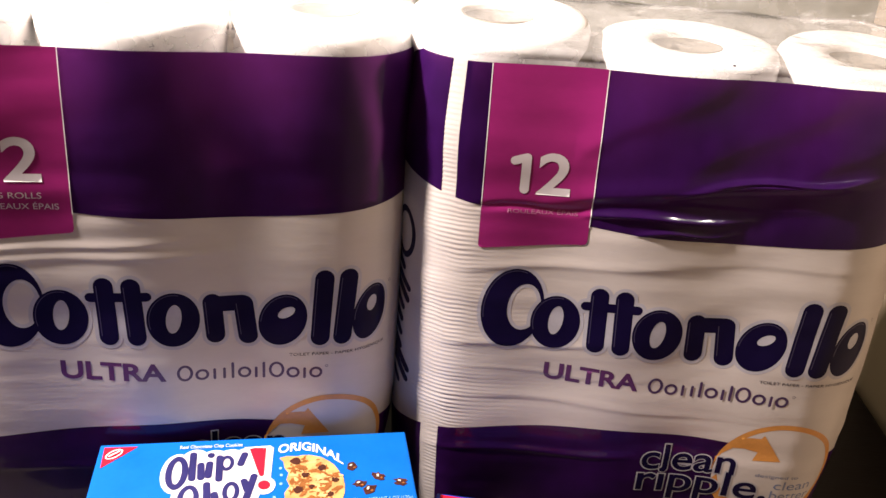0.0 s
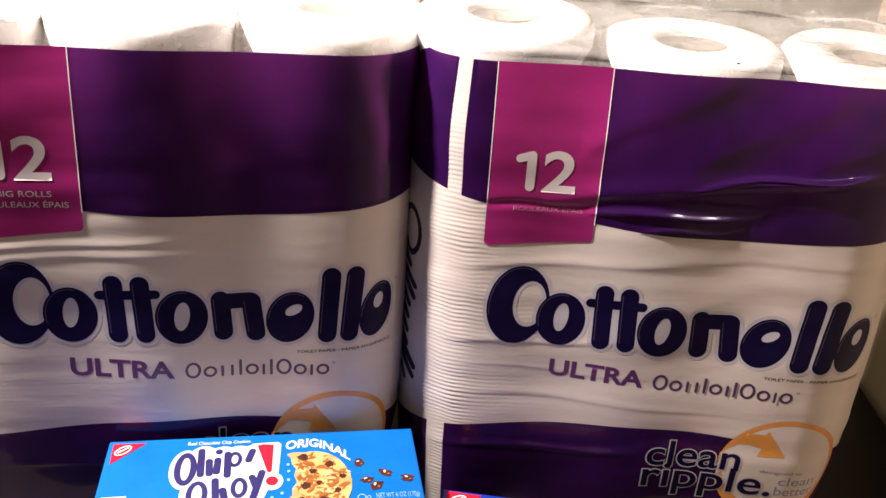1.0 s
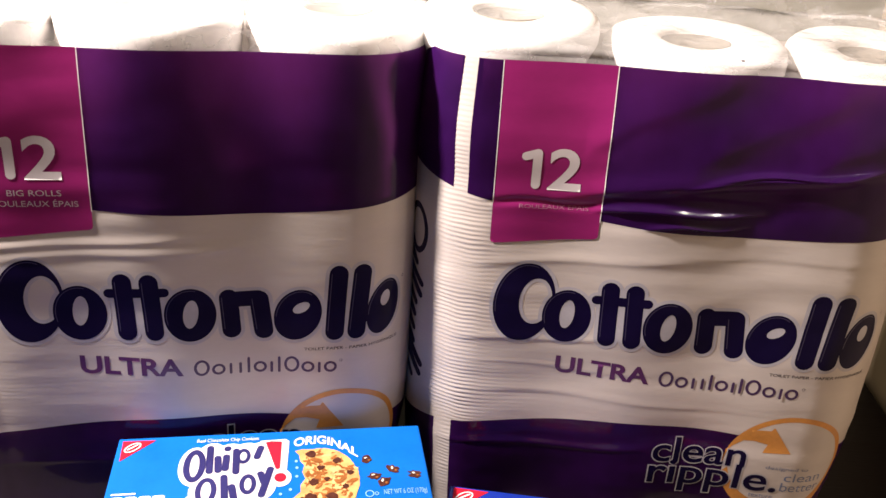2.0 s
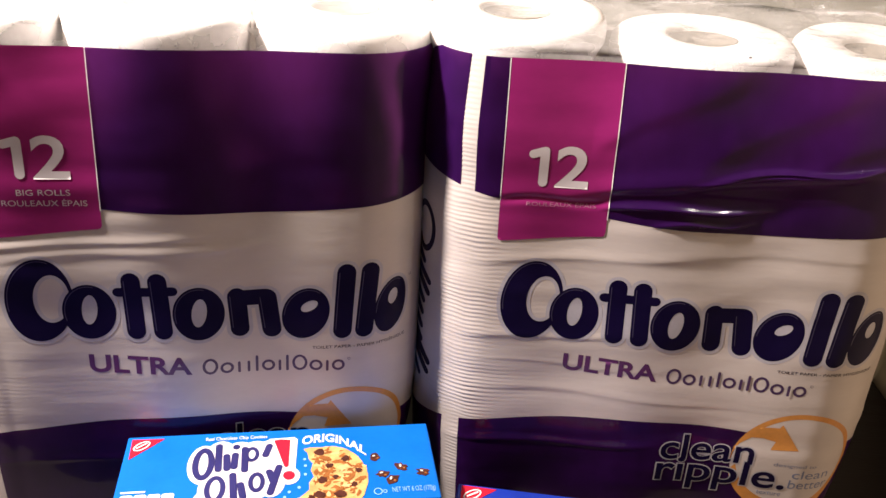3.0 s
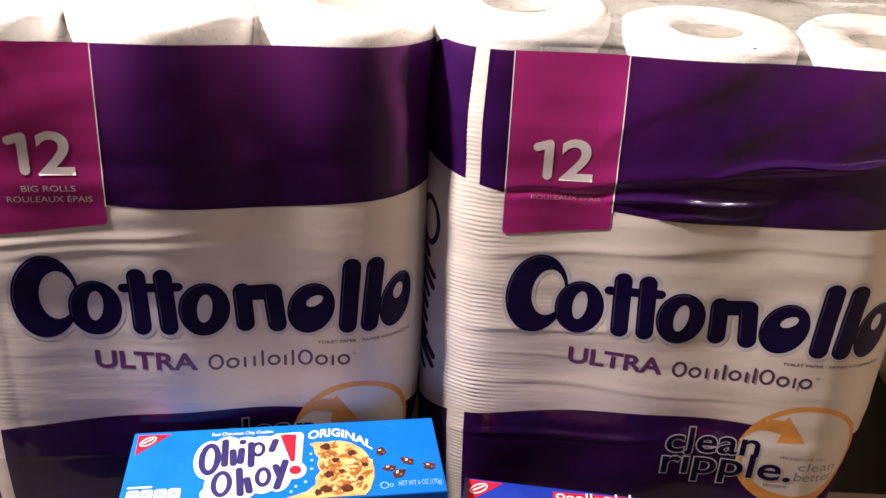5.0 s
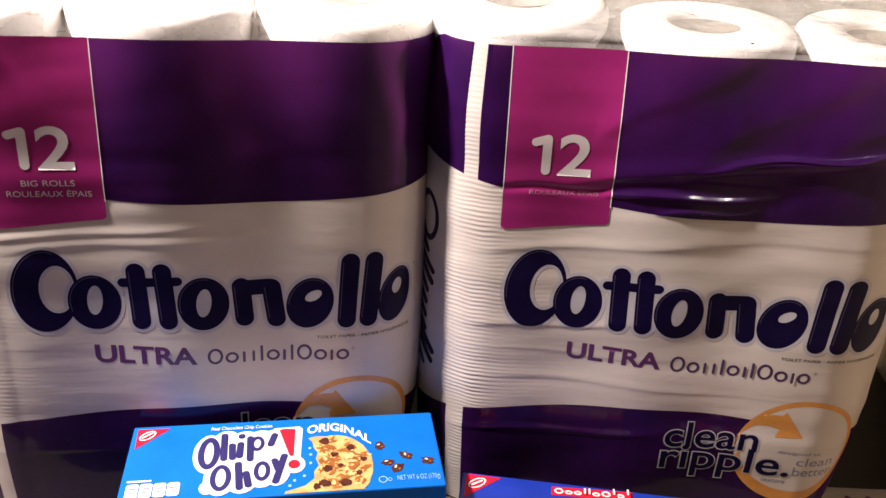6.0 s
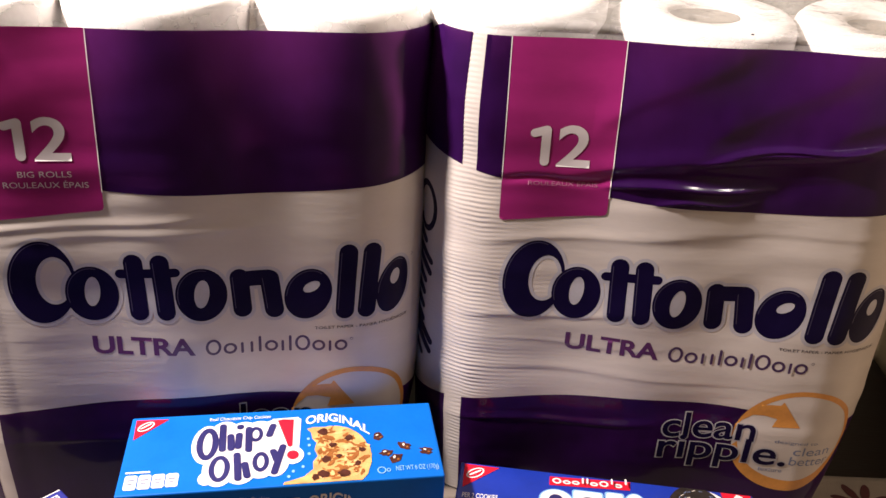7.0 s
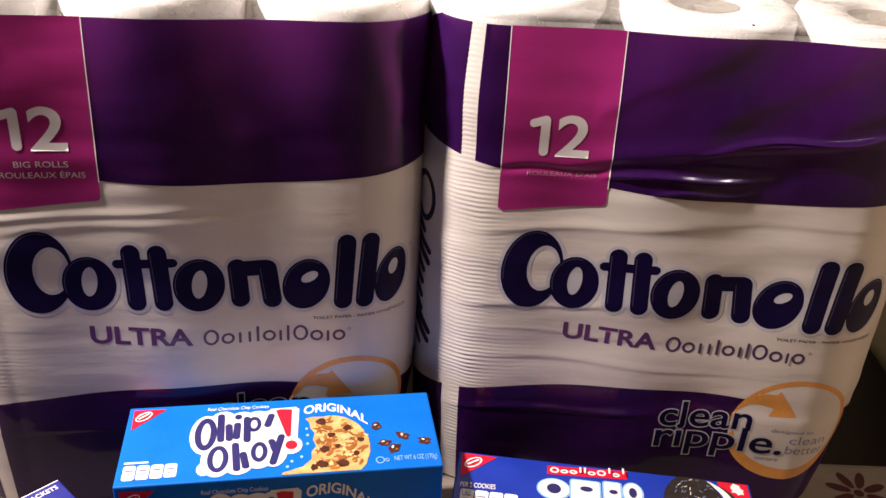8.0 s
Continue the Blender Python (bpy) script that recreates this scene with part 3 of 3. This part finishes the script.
FOLDS_EAST = [(-0.050, 0.2880, 0.130, 0.3148, 0.0085, 0.0027), (0.022, 0.2985, 0.118, 0.3138, 0.0019, 0.0031), (0.034, 0.3035, 0.122, 0.3150, 0.0018, 0.0031), (-0.035, 0.2765, 0.052, 0.2800, 0.0026, 0.0034),
              (-0.005, 0.2665, 0.048, 0.2702, 0.0020, 0.0021), (-0.110, 0.2775, -0.045, 0.2790, 0.0026, -0.0016), (-0.13, 0.170, -0.03, 0.176, 0.0035, 0.0004),
              (0.020, 0.315, 0.105, 0.362, 0.0170, 0.0019), (-0.045, 0.325, 0.035, 0.368, 0.0150, 0.0016), (0.090, 0.318, 0.175, 0.352, 0.0150, 0.0022), (-0.03, 0.2900, 0.10, 0.2930, 0.0080, 0.0012),
              (-0.11, 0.128, 0.06, 0.124, 0.0040, 0.0003), (-0.12, 0.2300, 0.02, 0.2430, 0.0045, 0.0004), (0.04, 0.246, 0.16, 0.252, 0.0050, 0.0003), (-0.12, 0.152, 0.0, 0.149, 0.0030, 0.0002), (-0.13, 0.078, 0.0, 0.082, 0.0040, 0.0008)]
FOLDS_WEST = [(-0.13, 0.0700, 0.02, 0.0720, 0.0040, 0.0003), (-0.10, 0.232, 0.05, 0.240, 0.0050, 0.0005), (-0.12, 0.238, 0.02, 0.249, 0.0040, 0.0005)]
paper_pack(pose(-0.1729, 0.0, 0.0, -0.37, 0.85, 12.82), "clear-topped purple and white pack of twelve paper rolls, smooth front", 1.7, FOLDS_WEST, 0.007, 0.15, 0.0010, (0.004, 0.004, 0.004), (0.0032, 0.22), ((-0.0030, 0.98), (-0.0035, 1.05), (0.0027, 1.08)), 0.97, False)
creased = paper_pack(pose(0.1585, 0.0292, 0.0, 0.68, -0.19, -2.62), "clear-topped purple and white pack of twelve paper rolls, creased front", 8.3, FOLDS_EAST, 0.008, 1.0, 0.0030, (0.004, 0.014, 0.015), (0.0030, 0.0), ((0.0030, 1.09), (0.0138, 1.09), (0.0130, 0.95)), 0.88, True)

speck = bmesh.new()
bmesh.ops.create_icosphere(speck, subdivisions=2, radius=0.0009)
for v in speck.verts:
    v.co = Vector((v.co.x * 1.2 + 0.0228, v.co.y + -0.0284, v.co.z * 0.5 + 0.3885))
part("speck", speck, NAVY_INK, creased, "tiny dark speck on the film")

# ---- the boxes of biscuits ----


def carton(name, m, sx, sy, sz, card, label):
    """A closed carton; the matrix names the middle of its base."""
    thing = empty(name, m, label, "cookie box")
    body = part("carton", block(sx, sy, sz, 0.0011), card, thing)

    def print_top(name, bm, material, lift=0.0003, label=""):
        for v in bm.verts:
            v.co = (v.co.x - sx / 2, v.co.y - sy / 2, sz + lift + v.co.z)
        return part(name, bm, material, thing, label)

    def print_front(name, bm, material, lift=0.0003, label=""):
        for v in bm.verts:
            v.co = (v.co.x - sx / 2, -sy / 2 - lift - v.co.z, sz + v.co.y)
        return part(name, bm, material, thing, label)

    # the tucked end flap lines
    for s in (-1, 1):
        bm = block(0.0006, sy * 0.94, 0.0010, 0)
        bmesh.ops.translate(bm, verts=bm.verts[:], vec=(s * (sx / 2 + 0.0001), 0, sz * 0.62))
        part("end_flap", bm, card, thing)
    return thing, print_top, print_front


def red_corner(put, x, y, s):
    """The maker's red corner: a triangle with a white oval ring."""
    bm = bmesh.new()
    poly(bm, [(x, y), (x + 0.0008 * s, y - 0.024 * s), (x + 0.0245 * s, y - 0.0005)])
    put("corner_mark", bm, RED_INK, 0.0003, "red triangular corner mark")
    bm = bmesh.new()
    ring(bm, x + 0.0082 * s, y - 0.0085 * s, 0.0072 * s, 0.0042 * s, 0.0011 * s, 0.0011 * s, 0.75, 30)
    capsule(bm, x + 0.0050 * s, y - 0.0112 * s, x + 0.0115 * s, y - 0.0058 * s, 0.0014 * s)
    put("corner_ring", bm, WHITE_INK, 0.0005)


def chip_box_print(put, top):
    """Print of the blue box, with the upper edge of the panel at top."""
    def p(x, y):
        return (x, top - y)
    red_corner(put, 0.0032, top - 0.0035, 0.92)
    # white cloud, the dark mark on it and the red stroke
    bm = bmesh.new()
    for x, y, rx, ry in ((0.0545, 0.0350, 0.0105, 0.0205), (0.0660, 0.0300, 0.0120, 0.0195), (0.0790, 0.0300, 0.0130, 0.0180), (0.0900, 0.0290, 0.0130, 0.0170), (0.1000, 0.0270, 0.0110, 0.0155),
                         (0.0640, 0.0610, 0.0110, 0.0175), (0.0780, 0.0600, 0.0120, 0.0175), (0.0910, 0.0565, 0.0120, 0.0165), (0.1010, 0.0550, 0.0095, 0.0170), (0.1127, 0.0515, 0.0075, 0.0090), (0.0560, 0.0700, 0.0050, 0.0065)):
        ellipse(bm, *p(x, y), rx, ry, 0, 36)
    poly(bm, [p(0.0985, 0.0105), p(0.1165, 0.0098), p(0.1188, 0.0125), p(0.1170, 0.0440), p(0.1120, 0.0560), p(0.1010, 0.0450)])
    put("mark_cloud", bm, WHITE_INK, 0.0003, "white outline of the mark")
    shapes = [ring(bmesh.new(), *p(0.0547, 0.0345), 0.0075, 0.0172, 0.0044, 0.0055)]
    for x, y, rx, ry, tx, ty in ((0.0872, 0.0268, 0.0050, 0.0082, 0.0027, 0.0035), (0.0643, 0.0610, 0.0070, 0.0132, 0.0037, 0.0042), (0.0913, 0.0565, 0.0056, 0.0102, 0.0032, 0.0040)):
        shapes.append(ring(bmesh.new(), *p(x, y), rx, ry, tx, ty))
    for x0, y0, x1, y1 in ((0.0642, 0.0160, 0.0650, 0.0415), (0.0700, 0.0275, 0.0708, 0.0410), (0.0758, 0.0265, 0.0755, 0.0395), (0.0762, 0.0175, 0.0761, 0.0182), (0.0822, 0.0205, 0.0828, 0.0435), (0.0990, 0.0185, 0.0965, 0.0285),
                           (0.0752, 0.0480, 0.0770, 0.0720), (0.0808, 0.0580, 0.0828, 0.0700), (0.0995, 0.0465, 0.1020, 0.0560), (0.1060, 0.0420, 0.1005, 0.0680)):
        shapes.append(capsule(bmesh.new(), *p(x0, y0), *p(x1, y1), 0.0049))
    for k, bm in enumerate(shapes):
        put("mark", bm, LOGO_NAVY, 0.0006 + 0.00001 * k, "dark blue rounded mark")
    put("mark_stroke", poly(bmesh.new(), [p(0.1022, 0.0130), p(0.1060, 0.0118), p(0.1135, 0.0128), p(0.1124, 0.0415), p(0.1108, 0.0430), p(0.1094, 0.0418)]), RED_INK, 0.0008, "red tapered stroke")
    put("mark_dot", ellipse(bmesh.new(), *p(0.1127, 0.0515), 0.0040, 0.0045), RED_INK, 0.0008, "red dot")
    put("word", words("Real Chocolate Chip Cookies", *p(0.0545, 0.0110), *p(0.0972, 0.0062)), WHITE_INK, 0.0010)
    bm = words("ORIGINAL", *p(0.1220, 0.0190), *p(0.1665, 0.0095), bold=0.025, shear=0.1)
    for v in bm.verts:
        k = (v.co.x - 0.1220) / 0.0445
        v.co.y += 0.0025 * math.sin(math.pi * k) - 0.0155 * max(0.0, k - 0.35) ** 1.6 / 0.65 ** 1.6
    put("word", bm, WHITE_INK, 0.0004)
    # bitten biscuit
    low = 0.0806
    rim = []
    for i in range(30):
        a = radians(103 - 145 * i / 29)
        w = 1 + 0.05 * noise.noise(Vector((5 * math.cos(a), 5 * math.sin(a), 3)))
        rim.append((0.1400 + 0.0262 * w * math.cos(a), min(low, 0.0565 - 0.0345 * w * math.sin(a))))
    rim += [(0.1585, low), (0.1065, low), (0.1070, 0.0785), (0.1130, 0.0765), (0.1200, 0.0740), (0.1262, 0.0670), (0.1262, 0.0600), (0.1295, 0.0540), (0.1275, 0.0470), (0.1290, 0.0400), (0.1262, 0.0350), (0.1255, 0.0285), (0.1226, 0.0240), (0.1275, 0.0222)]
    put("biscuit", poly(bmesh.new(), [p(*q) for q in rim]), COOKIE, 0.0004, "bitten golden biscuit picture")
    rnd = random.Random(11)

    def inside(x, y):
        return ((x - 0.1400) / 0.0235) ** 2 + ((y - 0.0565) / 0.0315) ** 2 < 1 and x > 0.1300 and y < 0.0775
    for k in range(150):
        x, y = rnd.uniform(0.130, 0.166), rnd.uniform(0.025, 0.0775)
        if inside(x, y):
            b = rnd.uniform(0, math.pi)
            r = rnd.uniform(0.0007, 0.0021)
            put("crumb", ellipse(bmesh.new(), *p(x, y), r * 2.1, r * 0.8, b, 9, wobble=0.9, seed=k), COOKIE_DARK if k % 4 else COOKIE_LIGHT, 0.0005 + 0.000002 * k)
    for k, (x, y, r) in enumerate(((0.1335, 0.0285, 0.0034), (0.1515, 0.0370, 0.0027), (0.1400, 0.0435, 0.0026), (0.1350, 0.0580, 0.0032), (0.1330, 0.0730, 0.0036), (0.1470, 0.0735, 0.0036), (0.1600, 0.0500, 0.0022), (0.1275, 0.0755, 0.0025), (0.1560, 0.0640, 0.0022), (0.1440, 0.0560, 0.0020))):
        put("chocolate_chip", ellipse(bmesh.new(), *p(x, y), r * 1.1, r, 0.5 * k, 13, wobble=0.6, seed=k), CHOC, 0.0009, "chocolate chip picture")
    for k, (x, y, r) in enumerate(((0.1725, 0.0367, 0.0034), (0.1901, 0.0487, 0.0038), (0.2043, 0.0552, 0.0036), (0.1765, 0.0550, 0.0036), (0.1825, 0.0612, 0.0042))):
        put("chocolate_chip", ellipse(bmesh.new(), *p(x, y), r, r * 1.3, 0.6 * k, 14, wobble=0.6, seed=k + 20), CHOC, 0.0004, "chocolate chip picture")
        put("chip_glint", ellipse(bmesh.new(), *p(x - 0.0010, y - 0.0012), r * 0.38, r * 0.22, 0.5 + k, 10, wobble=0.4, seed=k), CREAM_INK, 0.0006)
        put("chip_glint", ellipse(bmesh.new(), *p(x + 0.0014, y + 0.0014), r * 0.28, r * 0.22, 0.5 + k, 8), COOKIE_DARK, 0.0006)
    for x, y in ((0.1235, 0.035), (0.1238, 0.051), (0.1195, 0.064), (0.1130, 0.068), (0.1240, 0.042), (0.1100, 0.073)):
        put("crumb", ellipse(bmesh.new(), *p(x, y), 0.0011, 0.0014, 0, 9), SKY_INK, 0.0004)
    put("word", words("NET WT 6 OZ (170g)", *p(0.1815, 0.0755), *p(0.2105, 0.0692)), SKY_INK, 0.0004)
    put("small_mark", ring(bmesh.new(), *p(0.1718, 0.0725), 0.0030, 0.0034, 0.0007, 0.0008, n=24), SKY_INK, 0.0004)
    put("small_mark", ring(bmesh.new(), *p(0.1765, 0.0727), 0.0014, 0.0018, 0.0005, 0.0006, n=18), SKY_INK, 0.0004)
    nutrition(put, 0.0040, 0.0390, top - 0.0615, top - 0.0765, 4)


def nutrition(put, x0, x1, y1, y0, n, line=True):
    """A row of small white fact tabs under a thin bar of unreadable print."""
    w = (x1 - x0) / n
    if line:
        put("fact_line", rounded(bmesh.new(), x0, y1 + 0.001, x0 + (x1 - x0) * 0.45, y1 + 0.0026, 0.0006), WHITE_INK, 0.0004)
    for i in range(n):
        bm = bmesh.new()
        rounded(bm, x0 + w * i + 0.0004, y0 + 0.0003 * i, x0 + w * (i + 1) - 0.0004, y1 - 0.001, 0.0018)
        put("fact_tab", bm, WHITE_INK, 0.0004, "small white fact tab")
        bm = bmesh.new()
        capsule(bm, x0 + w * (i + 0.28), (y0 + y1) / 2 + 0.0016, x0 + w * (i + 0.72), (y0 + y1) / 2 + 0.0016, 0.0012)
        capsule(bm, x0 + w * (i + 0.32), (y0 + y1) / 2 - 0.0018, x0 + w * (i + 0.62), (y0 + y1) / 2 - 0.0018, 0.0009)
        put("fact_print", bm, GREY_INK, 0.0006)


chip_box, top_print, front_print = carton("cookie_box", pose(-0.0955, -0.0318, -0.0025, 0, 0, 10.1), 0.2135, 0.0815, 0.0975, BLUE_CARD, "bright blue card box of chocolate chip cookies before a pack")
chip_box_print(top_print, 0.0815)
chip_box_print(front_print, -0.0005)

SX, SY, SZ = 0.211, 0.082, 0.0645
ang = radians(-5.5)
corner = Vector((0.0286, 0.0010))
mid = corner + Vector((math.cos(ang) * SX / 2 + math.sin(ang) * SY / 2, math.sin(ang) * SX / 2 - math.cos(ang) * SY / 2))
cream_box, top_print, front_print = carton("cookie_box", pose(mid.x, mid.y, -0.0025, 0, 0, -5.5), SX, SY, SZ, DEEP_BLUE_CARD, "deep blue card box of black cream cookies before a pack")


def cream_box_print(put, top):
    """Print of the deep blue box; its lines climb a little towards the red end."""
    def p(x, y):
        return (x, min(top - 0.0008, top - y + 0.066 * (x - 0.066)))

    def clip(bm):
        for v in bm.verts:
            v.co.y = min(v.co.y, top - 0.0008)
        return bm
    red_corner(put, 0.0030, top - 0.0020, 1.05)
    bm = bmesh.new()
    poly(bm, [p(0.0655, 0.0142), p(0.1232, 0.0142), p(0.1238, 0.0052), p(0.0655, 0.0050)])
    put("red_tab", bm, RED_INK, 0.0003, "red tab")
    put("red_tab_mark", blob_word(0.0670, 0.1215, top - 0.0122, 0.0064, "OooIIoOIoI", 0.066, stroke=0.22), WHITE_INK, 0.0005)
    for swell, material, lift in ((0.0012, SKY_INK, 0.0003), (0.0, WHITE_INK, 0.0006)):
        for k, (x, rx, y) in enumerate(((0.0705, 0.0110, 0.0292), (0.1262, 0.0066, 0.0280))):
            put("mark", ellipse(bmesh.new(), *p(x, y), rx + swell, 0.0098 + swell), material, lift + 0.00001 * k, "white rounded mark with a pale blue edge")
        for k, (x, w, y) in enumerate(((0.0928, 0.0100, 0.0292), (0.1118, 0.0058, 0.0285))):
            x0, y0 = p(x - w - swell, y + 0.0094 + swell)
            x1, y1 = p(x + w + swell, y - 0.0094 - swell)
            put("mark", rounded(bmesh.new(), x0, y0, x1, y1, 0.0024), material, lift + 0.00003 + 0.00001 * k, "white rounded mark with a pale blue edge")
    for x, y, rx, ry in ((0.0705, 0.0292, 0.0050, 0.0050), (0.1262, 0.0280, 0.0028, 0.0050), (0.0935, 0.0275, 0.0045, 0.0026), (0.1125, 0.0285, 0.0030, 0.0022)):
        put("mark_eye", ellipse(bmesh.new(), *p(x, y), rx, ry, 0, 24), LOGO_NAVY, 0.0008, "deep blue eye of a mark")
    # black biscuit with white filling
    put("biscuit", clip(ring(bmesh.new(), *p(0.1690, 0.0360), 0.0330, 0.0290, 0.0045, 0.0010, n=30, a0=-70, a1=60)), BLACK_BISCUIT, 0.0004)
    put("biscuit_filling", clip(ring(bmesh.new(), *p(0.1690, 0.0360), 0.0292, 0.0295, 0.0060, 0.0010, n=30, a0=-75, a1=66)), WHITE_INK, 0.0005, "white filling picture")
    put("biscuit", clip(ellipse(bmesh.new(), *p(0.1690, 0.0360), 0.0215, 0.0310, 0, 48, wobble=0.03)), BLACK_BISCUIT, 0.0006, "black embossed biscuit picture")
    rnd = random.Random(3)
    for k in range(110):
        a, r = rnd.uniform(0, math.tau), rnd.uniform(0.1, 0.93)
        x, y = 0.1690 + 0.0205 * r * math.cos(a), 0.0360 + 0.0290 * r * math.sin(a)
        if y - 0.066 * (x - 0.066) < 0.0025:
            continue
        b = a + rnd.choice((0.3, 1.57, 1.2))
        put("biscuit_emboss", capsule(bmesh.new(), *p(x - 0.0011 * math.cos(b), y - 0.0014 * math.sin(b)), *p(x + 0.0011 * math.cos(b), y + 0.0014 * math.sin(b)), 0.0006, n=3), CREAM_INK if k % 4 == 0 else GREY_INK, 0.0008)
    put("red_end", poly(bmesh.new(), [(0.1880, top - 0.0010), (0.2092, top - 0.0010), (0.2098, top - 0.0500), (0.1960, top - 0.0500)]), RED_INK, 0.00025, "red end panel")
    put("splash", clip(ellipse(bmesh.new(), *p(0.2010, 0.0165), 0.0042, 0.0055, 0.3, 20, wobble=0.5, seed=2)), WHITE_INK, 0.00035, "white splash picture")
    put("splash", clip(ellipse(bmesh.new(), *p(0.2060, 0.0320), 0.0035, 0.0060, 0.3, 20, wobble=0.5, seed=4)), WHITE_INK, 0.00035, "white splash picture")
    put("word", words("PER 2 COOKIES", 0.0045, top - 0.0375, 0.0295, top - 0.0325, bold=0.01, turn=0.03), WHITE_INK, 0.0004)
    nutrition(put, 0.0050, 0.0460, top - 0.0385, top - 0.0560, 4, False)
    put("fact_number", words("140", 0.0066, top - 0.0455, 0.0126, top - 0.0412), GREY_INK, 0.0008)


cream_box_print(top_print, SY)
cream_box_print(front_print, -0.0005)

# a third box whose corner shows
third = Matrix.Translation((-0.241, -0.064, -0.0025)) @ pose(0, 0, 0, 0, 0, -42) @ Matrix.Translation((0.060, -0.060, 0))
packet_box, top_print, front_print = carton("packet_box", third, 0.120, 0.120, 0.0775, INDIGO_CARD, "indigo card box with a white edge line")
packet_box["category"] = "packet box"
white_edge = rounded(bmesh.new(), 0.0006, 0.0020, 0.0014, 0.1190, 0.0003)
top_print("edge_line", white_edge, WHITE_INK, 0.0003, "white edge line")
bm = words("PACKETS", 0.0, 0.0, 0.0205, 0.0042, bold=0.02)
for v in bm.verts:
    v.co = (0.0086 - v.co.y, 0.120 - 0.0245 + v.co.x, 0)
top_print("word", bm, WHITE_INK, 0.0003, "white word")
